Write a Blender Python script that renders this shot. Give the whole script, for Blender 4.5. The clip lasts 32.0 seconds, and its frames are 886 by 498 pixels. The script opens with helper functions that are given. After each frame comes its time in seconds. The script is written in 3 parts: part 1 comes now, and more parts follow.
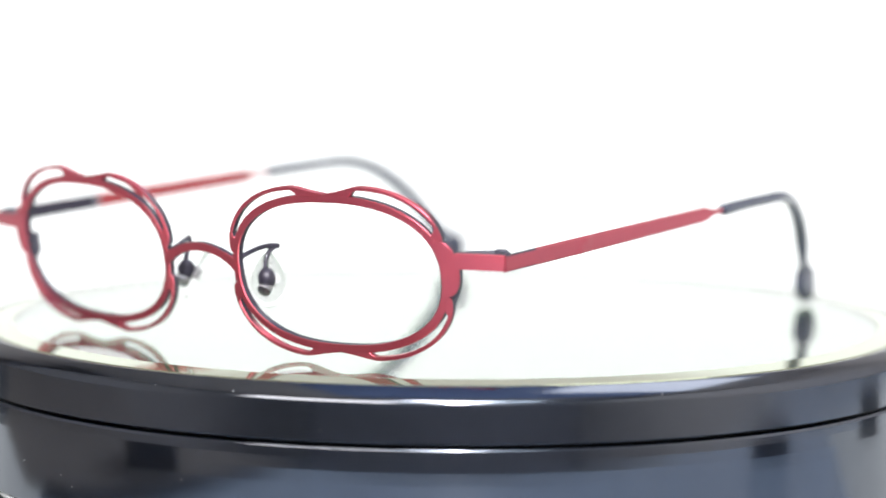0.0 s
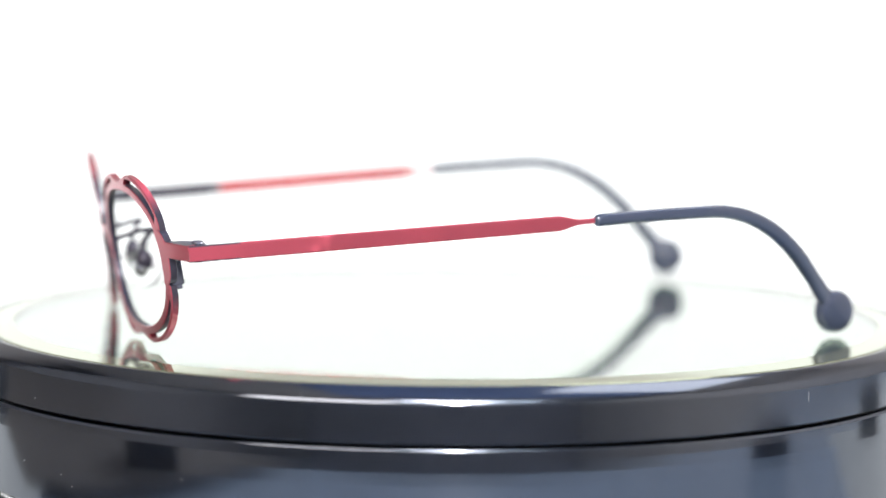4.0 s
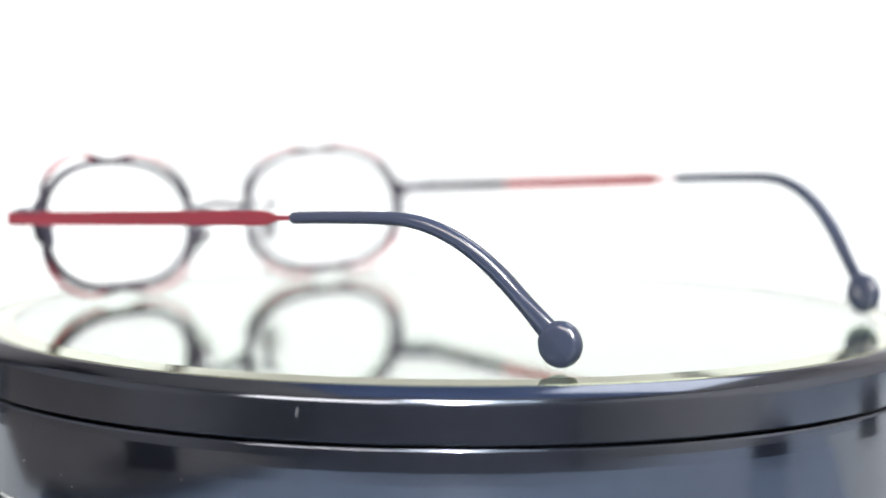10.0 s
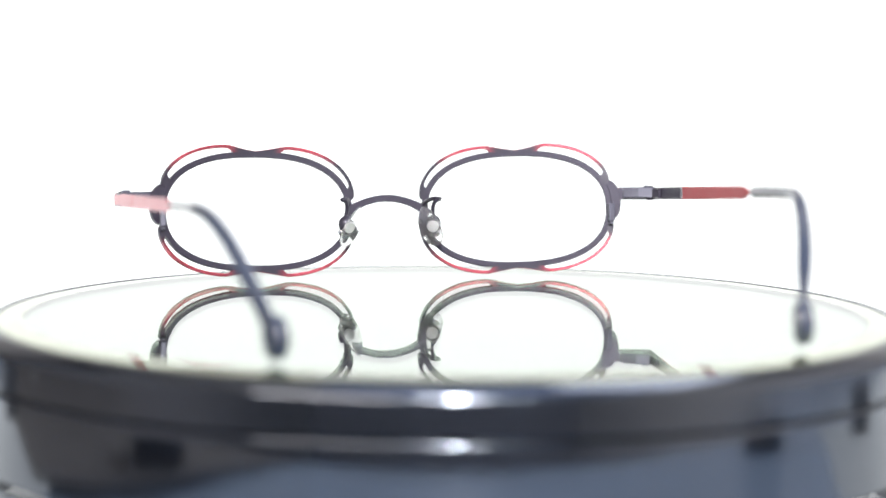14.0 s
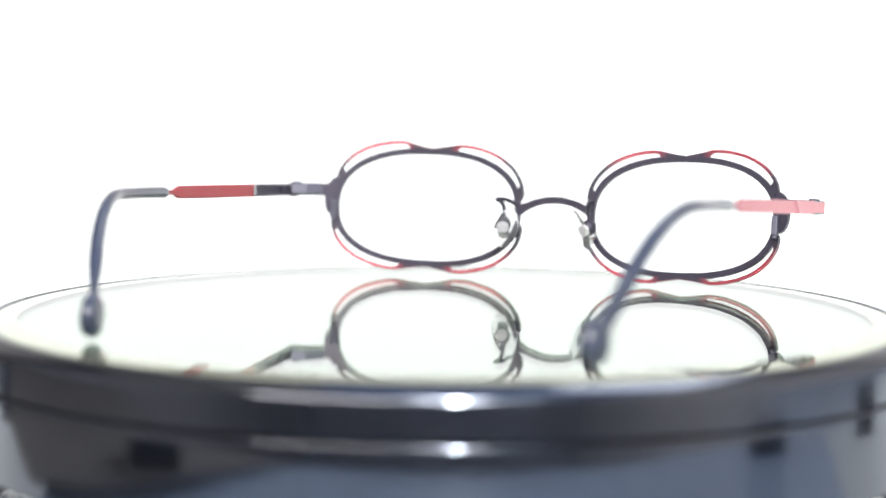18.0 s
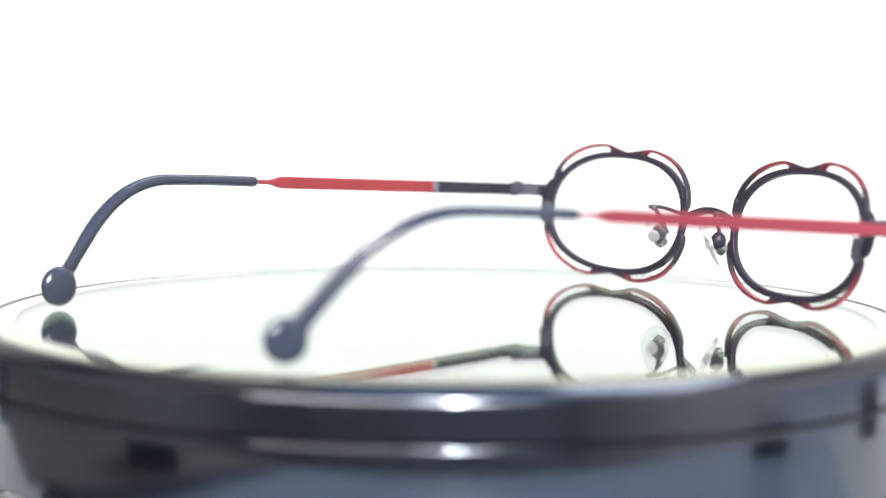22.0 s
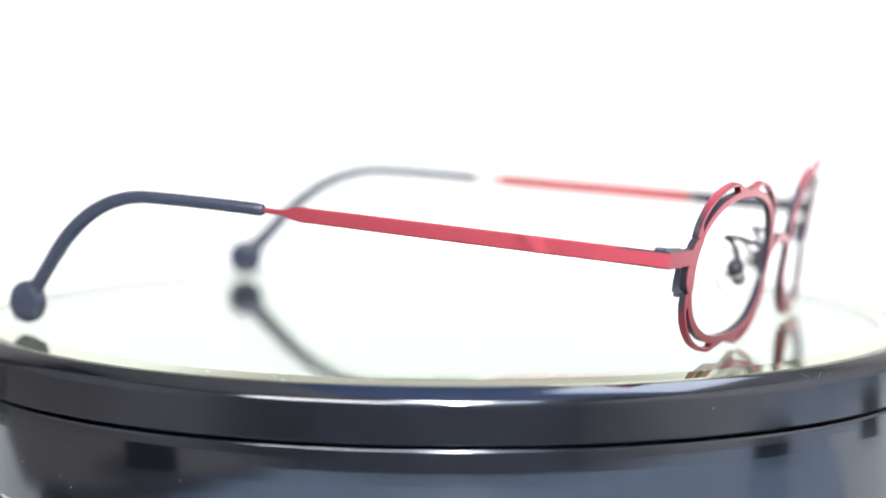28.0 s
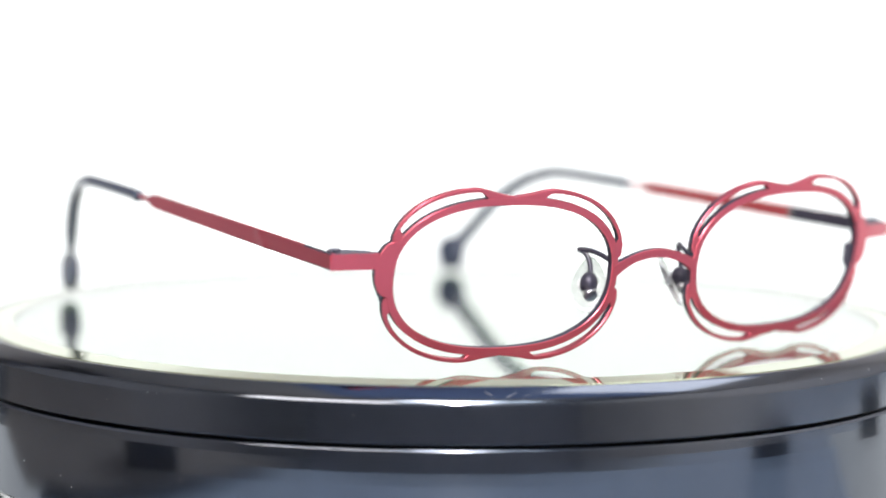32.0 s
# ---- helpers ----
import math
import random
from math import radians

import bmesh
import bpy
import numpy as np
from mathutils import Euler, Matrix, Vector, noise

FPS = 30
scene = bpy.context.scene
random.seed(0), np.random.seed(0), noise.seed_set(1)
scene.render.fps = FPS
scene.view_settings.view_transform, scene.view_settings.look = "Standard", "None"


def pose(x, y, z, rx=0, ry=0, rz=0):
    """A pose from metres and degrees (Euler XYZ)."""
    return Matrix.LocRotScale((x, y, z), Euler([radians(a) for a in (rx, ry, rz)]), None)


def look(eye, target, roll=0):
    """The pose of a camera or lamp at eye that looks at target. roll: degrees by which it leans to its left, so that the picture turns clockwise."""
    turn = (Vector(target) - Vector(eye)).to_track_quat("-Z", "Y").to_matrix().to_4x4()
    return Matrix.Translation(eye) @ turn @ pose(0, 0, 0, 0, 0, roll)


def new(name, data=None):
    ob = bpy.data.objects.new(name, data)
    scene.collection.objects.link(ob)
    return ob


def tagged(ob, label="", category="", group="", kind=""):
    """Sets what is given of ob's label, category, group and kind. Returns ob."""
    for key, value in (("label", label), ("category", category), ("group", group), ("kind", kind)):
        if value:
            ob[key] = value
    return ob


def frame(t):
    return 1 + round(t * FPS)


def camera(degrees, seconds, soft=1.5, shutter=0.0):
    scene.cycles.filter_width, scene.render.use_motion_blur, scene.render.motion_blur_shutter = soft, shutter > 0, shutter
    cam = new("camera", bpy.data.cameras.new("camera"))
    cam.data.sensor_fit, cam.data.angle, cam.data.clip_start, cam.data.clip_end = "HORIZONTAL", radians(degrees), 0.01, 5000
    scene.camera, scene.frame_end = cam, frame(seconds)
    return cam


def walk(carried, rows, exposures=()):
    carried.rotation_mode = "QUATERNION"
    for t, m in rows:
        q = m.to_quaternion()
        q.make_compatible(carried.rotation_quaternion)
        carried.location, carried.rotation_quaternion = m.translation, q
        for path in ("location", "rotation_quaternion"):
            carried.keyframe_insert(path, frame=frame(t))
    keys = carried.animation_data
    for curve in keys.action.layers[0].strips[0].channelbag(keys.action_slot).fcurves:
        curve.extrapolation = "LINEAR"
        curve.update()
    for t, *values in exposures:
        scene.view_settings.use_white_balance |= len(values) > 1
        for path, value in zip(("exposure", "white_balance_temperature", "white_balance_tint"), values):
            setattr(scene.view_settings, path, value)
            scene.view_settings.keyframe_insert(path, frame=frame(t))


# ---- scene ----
cam = camera(21.8, 32.0, soft=1.6)
# a table-top close-up on a long lens with little depth of field; its focus follows a mark that is drawn to and fro
focus_mark = new("focus_mark")
cam.data.dof.use_dof, cam.data.dof.focus_object, cam.data.dof.aperture_fstop = True, focus_mark, 7.6

EYE = Vector((0.0, -0.5, 0.0628))
PITCH, YAW, ROLL = -5.62, -0.0752, 0.4514


def camera_pose(back):
    """The camera, drawn back along its axis by some millimetres as its focus runs out."""
    m = pose(EYE.x, EYE.y, EYE.z, 90 + PITCH, 0, -YAW) @ pose(0, 0, 0, 0, 0, ROLL)
    return m @ Matrix.Translation((0, 0, back))


walk(cam, [(t, camera_pose(0.5 * (1 / s - 1))) for t, s in (
    (0.0, 1.002), (6.0, 1.002), (11.0, 1.002), (12.0, 0.999), (13.0, 0.991), (14.0, 0.983), (15.5, 0.982),
    (17.0, 0.988), (18.0, 0.993), (19.0, 0.996), (21.0, 0.998), (23.0, 1.002), (28.0, 1.004), (32.0, 1.003))])

# ------------------------------------------------------------------ light
world = bpy.data.worlds.new("world")
scene.world = world
world.use_nodes = True
world.node_tree.nodes["Background"].inputs[0].default_value = (0.75, 0.85, 1.0, 1)
world.node_tree.nodes["Background"].inputs[1].default_value = 0.05


def softbox(name, eye, target, w, h, watts, colour):
    data = bpy.data.lights.new(name, "AREA")
    data.shape, data.size, data.size_y, data.energy, data.color = "RECTANGLE", w, h, watts, colour
    ob = new(name, data)
    ob.matrix_basis = look(eye, target)
    return ob


# fill added overhead behind the camera to lift the room the ring reflects
softbox("room_fill", (0.2, -1.75, 1.72), (0.2, -1.75, 0), 1.2, 0.4, 14.0, (0.82, 0.91, 1.0))
softbox("key_lamp", (0.05, -1.0, 0.55), (0, 0, 0.0), 0.042, 0.30, 13.5, (1.0, 0.98, 0.98))
softbox("softbox_warm", (-0.60, -1.10, 0.75), (0, 0, 0.0), 0.80, 0.42, 9.0, (1.0, 0.91, 0.84))
# fill added to brighten the unseen right and far walls in the ring
softbox("wall_fill", (0.05, -1.2, 1.15), (1.22, 0.85, 0.5), 0.50, 0.30, 13.0, (1.0, 0.96, 0.92))
softbox("overhead_lamp", (0.54, 0.42, 1.25), (0.54, 0.42, 0), 0.52, 0.78, 4.4, (1.0, 0.98, 0.96))


# ------------------------------------------------------------------ materials
def material(name, colour, rough=0.5, metal=0.0, spec=0.5, mottle=0.08, scale=900.0, bump=0.0, coat=0.0, grain=None, under=None, brushed=0.0):
    """A surface with variation at two scales; under: (colour, metal) of the paint that shows where the mesh's tone falls to nought; brushed: how far level brushing draws its gloss out upright."""
    m = bpy.data.materials.new(name)
    m.use_nodes = True
    t = m.node_tree
    p = t.nodes["Principled BSDF"]
    p.inputs["Metallic"].default_value = metal
    p.inputs["Specular IOR Level"].default_value = spec
    p.inputs["Coat Weight"].default_value = coat
    p.inputs["Coat Roughness"].default_value = 0.08
    if brushed:
        p.inputs["Anisotropic"].default_value = brushed
        across = t.nodes.new("ShaderNodeCombineXYZ")
        across.inputs["Z"].default_value = 1.0
        t.links.new(across.outputs[0], p.inputs["Tangent"])
    co = t.nodes.new("ShaderNodeTexCoord")
    stretch = t.nodes.new("ShaderNodeMapping")
    stretch.inputs["Scale"].default_value = grain or (1, 1, 1)
    t.links.new(co.outputs["Object"], stretch.inputs["Vector"])
    fine, wide = t.nodes.new("ShaderNodeTexNoise"), t.nodes.new("ShaderNodeTexNoise")
    for n, s in ((fine, scale), (wide, scale * 0.09)):
        n.inputs["Scale"].default_value, n.inputs["Detail"].default_value = s, 4
        t.links.new(stretch.outputs[0], n.inputs["Vector"])
    mix = t.nodes.new("ShaderNodeMath")
    mix.operation = "ADD"
    t.links.new(fine.outputs[0], mix.inputs[0])
    t.links.new(wide.outputs[0], mix.inputs[1])
    ramp = t.nodes.new("ShaderNodeMapRange")
    ramp.inputs["From Min"].default_value, ramp.inputs["From Max"].default_value = 0.6, 1.4
    ramp.inputs["To Min"].default_value, ramp.inputs["To Max"].default_value = 1 - mottle, 1 + mottle
    t.links.new(mix.outputs[0], ramp.inputs[0])
    tint = t.nodes.new("ShaderNodeVectorMath")
    tint.operation = "SCALE"
    tint.inputs[0].default_value = colour
    t.links.new(ramp.outputs[0], tint.inputs["Scale"])
    t.links.new(tint.outputs[0], p.inputs["Base Color"])
    if under:
        tone, blend, turn = t.nodes.new("ShaderNodeAttribute"), t.nodes.new("ShaderNodeMix"), t.nodes.new("ShaderNodeMapRange")
        tone.attribute_name, blend.data_type = "tone", "RGBA"
        blend.inputs[6].default_value, blend.inputs[7].default_value = (*under[0], 1), (*colour, 1)
        turn.inputs["To Min"].default_value, turn.inputs["To Max"].default_value = under[1], metal
        t.links.new(tone.outputs["Fac"], blend.inputs[0])
        t.links.new(tone.outputs["Fac"], turn.inputs[0])
        t.links.new(blend.outputs[2], tint.inputs[0])
        t.links.new(turn.outputs[0], p.inputs["Metallic"])
    rr = t.nodes.new("ShaderNodeMapRange")
    rr.inputs["From Min"].default_value, rr.inputs["From Max"].default_value = 0.6, 1.4
    rr.inputs["To Min"].default_value, rr.inputs["To Max"].default_value = rough * 0.8, rough * 1.2
    t.links.new(mix.outputs[0], rr.inputs[0])
    t.links.new(rr.outputs[0], p.inputs["Roughness"])
    if bump:
        b = t.nodes.new("ShaderNodeBump")
        b.inputs["Strength"].default_value, b.inputs["Distance"].default_value = bump, 0.0002
        t.links.new(fine.outputs[0], b.inputs["Height"])
        t.links.new(b.outputs[0], p.inputs["Normal"])
    return m


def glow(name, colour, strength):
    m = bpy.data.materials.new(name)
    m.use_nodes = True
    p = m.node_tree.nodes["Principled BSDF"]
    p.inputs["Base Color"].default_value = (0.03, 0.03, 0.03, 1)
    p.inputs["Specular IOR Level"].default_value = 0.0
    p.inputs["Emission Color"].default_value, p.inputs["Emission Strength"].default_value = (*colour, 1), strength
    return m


RED = material("red_satin_lacquer", (0.66, 0.105, 0.145), 0.42, 0.88, 0.5, 0.05, 2500, 0.05, 0.60, brushed=0.80)
DARK = material("dark_blue_grey_lacquer", (0.044, 0.039, 0.060), 0.40, 0.35, 0.4, 0.15, 2500, 0.05, 0.35)
# a darker, duller red for the inner face of the side bars
INNER = material("dull_red_inner_face", (0.50, 0.085, 0.095), 0.48, 0.6, 0.4, 0.08, 1800, 0.06)
WORN = material("red_lacquer_fading_to_dark", (0.66, 0.105, 0.145), 0.42, 0.88, 0.5, 0.05, 2500, 0.05, 0.60, under=((0.042, 0.037, 0.057), 0.3), brushed=0.80)
TIP = material("dark_blue_acetate", (0.028, 0.038, 0.070), 0.16, 0.0, 0.7, 0.06, 70, 0.0, 0.8)
HINGE = material("hinge_blue_grey_metal", (0.105, 0.105, 0.140), 0.46, 0.35, 0.5, 0.15, 2500)
for m in (RED, WORN):
    m.node_tree.nodes["Principled BSDF"].inputs["Coat Roughness"].default_value = 0.25
TIP.node_tree.nodes["Principled BSDF"].inputs["Coat Roughness"].default_value = 0.28
CORE = material("white_pad_core", (0.82, 0.82, 0.84), 0.3, 0.0, 0.5, 0.03, 900)
STEEL = material("screw_steel", (0.55, 0.55, 0.57), 0.25, 1.0, 0.5, 0.1, 3000)
CHROME = material("mirror_silver", (0.49, 0.565, 0.495), 0.010, 1.0, 0.5, 0.0, 120)
BEVEL = material("mirror_ground_edge", (0.355, 0.385, 0.255), 0.04, 0.76, 0.5, 0.06, 300)
GLASS_RIM = material("glass_cut_edge", (0.42, 0.56, 0.38), 0.25, 0.2, 0.6, 0.08, 500)
SHELL = material("dark_blue_gloss_shell", (0.139, 0.152, 0.179), 0.13, 1.0, 0.5, 0.06, 180, 0.0)
GROOVE = material("groove_black", (0.012, 0.012, 0.014), 0.5, 0.0, 0.3)
SCUFF = material("scuff_mark", (0.22, 0.225, 0.24), 0.5, 0.0, 0.5)
CHIP = material("chipped_glass", (0.8, 0.8, 0.76), 0.5, 0.0, 0.5)
PRINT = material("white_print", (0.78, 0.78, 0.78), 0.6, 0.0, 0.3)
WALL = material("room_wall_paint", (0.62, 0.63, 0.68), 0.8, 0, 0.3, 0.06, 12)
FLOOR = material("dark_carpet", (0.13, 0.13, 0.145), 0.9, 0, 0.2, 0.15, 60)
BROWN_SHEET = material("brown_sheet", (0.21, 0.196, 0.184), 0.9, 0, 0.2, 0.12, 200)
# blue, for the colour that the ring's bevel reflects from overhead
OVERHEAD = material("blue_overhead_cloth", (0.40, 0.53, 0.88), 0.85, 0, 0.3, 0.04, 40)
WARM = material("warm_white_cloth", (0.72, 0.69, 0.66), 0.85, 0, 0.3, 0.05, 30)
TAN = material("grey_cloth", (0.40, 0.395, 0.40), 0.85, 0, 0.3, 0.06, 30)
TABLE = material("white_table_laminate", (0.43, 0.53, 0.655), 0.22, 0, 0.4, 0.05, 30)
BLACK = material("black_plastic", (0.05, 0.055, 0.07), 0.5, 0, 0.4)
# the sweep gives off its own white, in place of lamps lighting it
SWEEP_GLOW = glow("glowing_white_sweep", (0.975, 1.0, 0.995), 1.55)
# its glow is set weaker towards the front edge
pn = SWEEP_GLOW.node_tree
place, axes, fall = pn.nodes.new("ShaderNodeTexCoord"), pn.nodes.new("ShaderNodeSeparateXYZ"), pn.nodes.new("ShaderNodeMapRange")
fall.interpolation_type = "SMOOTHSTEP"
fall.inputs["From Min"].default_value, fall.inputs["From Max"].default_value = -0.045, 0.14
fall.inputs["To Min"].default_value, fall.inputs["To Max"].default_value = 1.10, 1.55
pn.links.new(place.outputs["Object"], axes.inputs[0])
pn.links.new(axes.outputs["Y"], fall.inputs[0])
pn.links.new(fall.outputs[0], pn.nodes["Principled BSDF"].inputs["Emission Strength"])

PAD = bpy.data.materials.new("clear_silicone")
PAD.use_nodes = True
pp = PAD.node_tree.nodes["Principled BSDF"]
pp.inputs["Base Color"].default_value = (0.98, 0.98, 0.98, 1)
pp.inputs["Transmission Weight"].default_value = 1.0
pp.inputs["Roughness"].default_value, pp.inputs["IOR"].default_value = 0.05, 1.10
pp.inputs["Coat Weight"].default_value, pp.inputs["Coat Roughness"].default_value = 0.25, 0.04
milky, blend = PAD.node_tree.nodes.new("ShaderNodeBsdfTranslucent"), PAD.node_tree.nodes.new("ShaderNodeMixShader")
milky.inputs["Color"].default_value, blend.inputs[0].default_value = (1.0, 1.0, 1.0, 1), 0.12
PAD.node_tree.links.new(pp.outputs[0], blend.inputs[1])
PAD.node_tree.links.new(milky.outputs[0], blend.inputs[2])
PAD.node_tree.links.new(blend.outputs[0], PAD.node_tree.nodes["Material Output"].inputs["Surface"])

GLASS = bpy.data.materials.new("mirror_glass")
GLASS.use_nodes = True
pp = GLASS.node_tree.nodes["Principled BSDF"]
pp.inputs["Base Color"].default_value = (0.985, 0.995, 0.97, 1)
pp.inputs["Transmission Weight"].default_value = 1.0
pp.inputs["Roughness"].default_value, pp.inputs["IOR"].default_value = 0.0, 1.5


# ------------------------------------------------------------------ mesh helpers
def part(name, bm, mats, parent, label=""):
    me = bpy.data.meshes.new(name)
    bmesh.ops.recalc_face_normals(bm, faces=bm.faces[:])
    bm.to_mesh(me)
    bm.free()
    for m in (mats if isinstance(mats, (list, tuple)) else [mats]):
        me.materials.append(m)
    ob = new(name, me)
    ob.parent = parent
    if label:
        tagged(ob, label)
    return ob


def skin(bm, rings, closed=False, index=lambda i, j: 0, smooth=True, cap=None):
    """Skins rings of equally many points; index gives each face's material from its place along and around."""
    vs = [[bm.verts.new(p) for p in r] for r in rings]
    n, k = len(vs), len(vs[0])
    for i in range(n if closed else n - 1):
        a, b = vs[i], vs[(i + 1) % n]
        for j in range(k):
            f = bm.faces.new((a[j], a[(j + 1) % k], b[(j + 1) % k], b[j]))
            f.material_index, f.smooth = index(i, j), smooth
    if not closed:
        for r, i in ((vs[0], 0), (vs[-1], n - 2)):
            f = bm.faces.new(r)
            f.material_index = index(i, 2) if cap is None else cap
    return bm


def lathe(bm, profile, steps=256, index=lambda j: 0, smooth=True):
    """Turns a profile of (radius, height) about z; a radius of nought closes it."""
    tight = []
    for (r0, z0), (r1, z1) in zip(profile, profile[1:]):
        tight.append((r0, z0))
        if math.hypot(r1 - r0, z1 - z0) > 0.0012:
            tight += [(r0 + (r1 - r0) * k, z0 + (z1 - z0) * k) for k in (0.02, 0.98)]
    pick = [j for j, (p, q) in enumerate(zip(profile, profile[1:])) for _ in range(3 if math.hypot(q[0] - p[0], q[1] - p[1]) > 0.0012 else 1)]
    profile = tight + [profile[-1]]
    cols = []
    for r, z in profile:
        if r < 1e-6:
            cols.append([bm.verts.new((0, 0, z))])
        else:
            cols.append([bm.verts.new((r * math.cos(2 * math.pi * i / steps), r * math.sin(2 * math.pi * i / steps), z)) for i in range(steps)])
    for j, (a, b) in enumerate(zip(cols, cols[1:])):
        for i in range(steps):
            k = (i + 1) % steps
            q = [a[0] if len(a) == 1 else a[i], b[0] if len(b) == 1 else b[i]]
            q += [] if len(b) == 1 else [b[k]]
            q += [] if len(a) == 1 else [a[k]]
            f = bm.faces.new(q)
            f.material_index, f.smooth = index(pick[j]), smooth
    return bm


def box(bm, size, m=Matrix(), bevel=0.0):
    r = bmesh.ops.create_cube(bm, size=1.0, matrix=m @ Matrix.Diagonal((*size, 1)))
    if bevel:
        es = list({e for v in r["verts"] for e in v.link_edges})
        bmesh.ops.bevel(bm, geom=es, offset=bevel, segments=2, affect="EDGES", profile=0.6)
    return bm


def rod(bm, a, b, r, segs=20, chamfer=0.0):
    """A round rod from a to b with chamfered ends."""
    a, b = Vector(a), Vector(b)
    d = (b - a).normalized()
    x = d.orthogonal().normalized()
    y = d.cross(x)
    c = chamfer
    ring = lambda p, q: [p + (x * math.cos(t) + y * math.sin(t)) * q for t in (2 * math.pi * i / segs for i in range(segs))]
    rings = [ring(a, r - c), ring(a + d * c, r), ring(b - d * c, r), ring(b, r - c)] if c else [ring(a, r), ring(b, r)]
    return skin(bm, rings, smooth=False)


def bezier(p, n):
    out = []
    p = [Vector(q) for q in p]
    for i in range(n + 1):
        q, t = p, i / n
        while len(q) > 1:
            q = [a.lerp(b, t) for a, b in zip(q, q[1:])]
        out.append(q[0])
    return out


def tube(bm, path, radii, segs=20, up=Vector((0, 0, 1)), power=2.0):
    """A tube along path; radii gives (across, along up) half-widths; power above 2 squares it off."""
    rings = []
    for i, p in enumerate(path):
        d = (path[min(i + 1, len(path) - 1)] - path[max(i - 1, 0)]).normalized()
        x = d.cross(up).normalized()
        y = x.cross(d)
        a, b = radii[i]
        ring = []
        for j in range(segs):
            t = 2 * math.pi * (j + 0.5) / segs
            c, s = math.cos(t), math.sin(t)
            ring.append(p + x * (a * math.copysign(abs(c) ** (2 / power), c)) + y * (b * math.copysign(abs(s) ** (2 / power), s)))
        rings.append(ring)
    return skin(bm, rings)


# ------------------------------------------------------------------ setting: table and sweep inside unseen added walls and cloth, within a room
def plane_part(name, pts, mat, label, category, thick=0.02):
    bm = bmesh.new()
    a, b, c = (Vector(p) for p in pts[:3])
    n = (b - a).cross(c - a).normalized() * thick
    lo, hi = [bm.verts.new(p) for p in pts], [bm.verts.new(Vector(p) - n) for p in pts]
    k = len(pts)
    bm.faces.new(lo), bm.faces.new(hi[::-1])
    for i in range(k):
        bm.faces.new((lo[i], lo[(i + 1) % k], hi[(i + 1) % k], hi[i]))
    ob = part(name, bm, mat, None)
    return tagged(ob, label, category, kind="structure")


TZ = -0.046
plane_part("table_top", [(-1.2, -0.268, TZ), (1.2, -0.268, TZ), (1.2, 1.2, TZ), (-1.2, 1.2, TZ)], TABLE, "pale glossy laminate table top under the turntable", "table")
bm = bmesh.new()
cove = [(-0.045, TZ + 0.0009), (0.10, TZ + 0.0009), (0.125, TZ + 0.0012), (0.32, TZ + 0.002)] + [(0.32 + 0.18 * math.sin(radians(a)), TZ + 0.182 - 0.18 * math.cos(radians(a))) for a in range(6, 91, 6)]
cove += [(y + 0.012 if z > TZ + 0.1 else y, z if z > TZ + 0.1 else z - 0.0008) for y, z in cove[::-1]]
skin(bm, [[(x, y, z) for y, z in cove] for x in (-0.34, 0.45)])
tagged(part("backdrop", bm, SWEEP_GLOW, None), "plain white sweep with its own glow, curving up behind the turntable", "backdrop", kind="structure")
# unseen sides and overhead sheets, added and toned for the ring's reflections
plane_part("wall_added_side_1", [(-1.22, -2.19, -0.8), (-1.22, 0.5, -0.8), (-1.22, 0.5, 1.3), (-1.22, -2.19, 1.3)], TAN, "unseen grey side wall added for the ring's reflections", "tent wall")
plane_part("wall_added_side_2", [(1.22, 1.28, -0.8), (1.22, -2.19, -0.8), (1.22, -2.19, 1.3), (1.22, 1.28, 1.3)], WARM, "unseen warm white side wall added for the ring's reflections", "tent wall")
plane_part("ceiling_added_side_1", [(-1.22, -0.75, 1.3), (-1.22, 1.28, 1.3), (-0.36, 1.28, 1.3), (-0.36, -0.75, 1.3)], WARM, "unseen warm white overhead strip added for the ring's reflections", "tent roof")
plane_part("ceiling", [(-0.35, -0.45, 1.3), (-0.35, 1.28, 1.3), (0.83, 1.28, 1.3), (0.83, -0.45, 1.3)], OVERHEAD, "unseen blue overhead sheet added for the ring's reflections", "tent roof")
plane_part("ceiling_added_side_2", [(0.84, -0.45, 1.3), (0.84, 1.28, 1.3), (1.22, 1.28, 1.3), (1.22, -0.45, 1.3)], WARM, "unseen warm white overhead strip added for the ring's reflections", "tent roof")
plane_part("wall_room_back", [(2.0, -2.2, -0.8), (-2.0, -2.2, -0.8), (-2.0, -2.2, 1.8), (2.0, -2.2, 1.8)], WALL, "dim grey painted room wall", "wall")
plane_part("wall_room_side_1", [(-2.0, -2.2, -0.8), (-2.0, 1.3, -0.8), (-2.0, 1.3, 1.8), (-2.0, -2.2, 1.8)], WALL, "dim grey painted room wall", "wall")
plane_part("wall_room_side_2", [(2.0, 1.3, -0.8), (2.0, -2.2, -0.8), (2.0, -2.2, 1.8), (2.0, 1.3, 1.8)], WALL, "dim grey painted room wall", "wall")
# unseen far wall, kept warm white so the ring's ends reflect warm
plane_part("wall_room_far", [(-2.0, 1.3, -0.8), (2.0, 1.3, -0.8), (2.0, 1.3, 1.8), (-2.0, 1.3, 1.8)], WARM, "unseen far room wall, warm white for the ring's reflections", "wall")
plane_part("ceiling_room", [(-2.0, -2.2, 1.8), (-2.0, 1.3, 1.8), (2.0, 1.3, 1.8), (2.0, -2.2, 1.8)], WALL, "dim grey painted room ceiling", "ceiling")
plane_part("floor", [(-2.0, -2.2, -0.8), (2.0, -2.2, -0.8), (2.0, 1.3, -0.8), (-2.0, 1.3, -0.8)], FLOOR, "dark grey room floor", "floor")

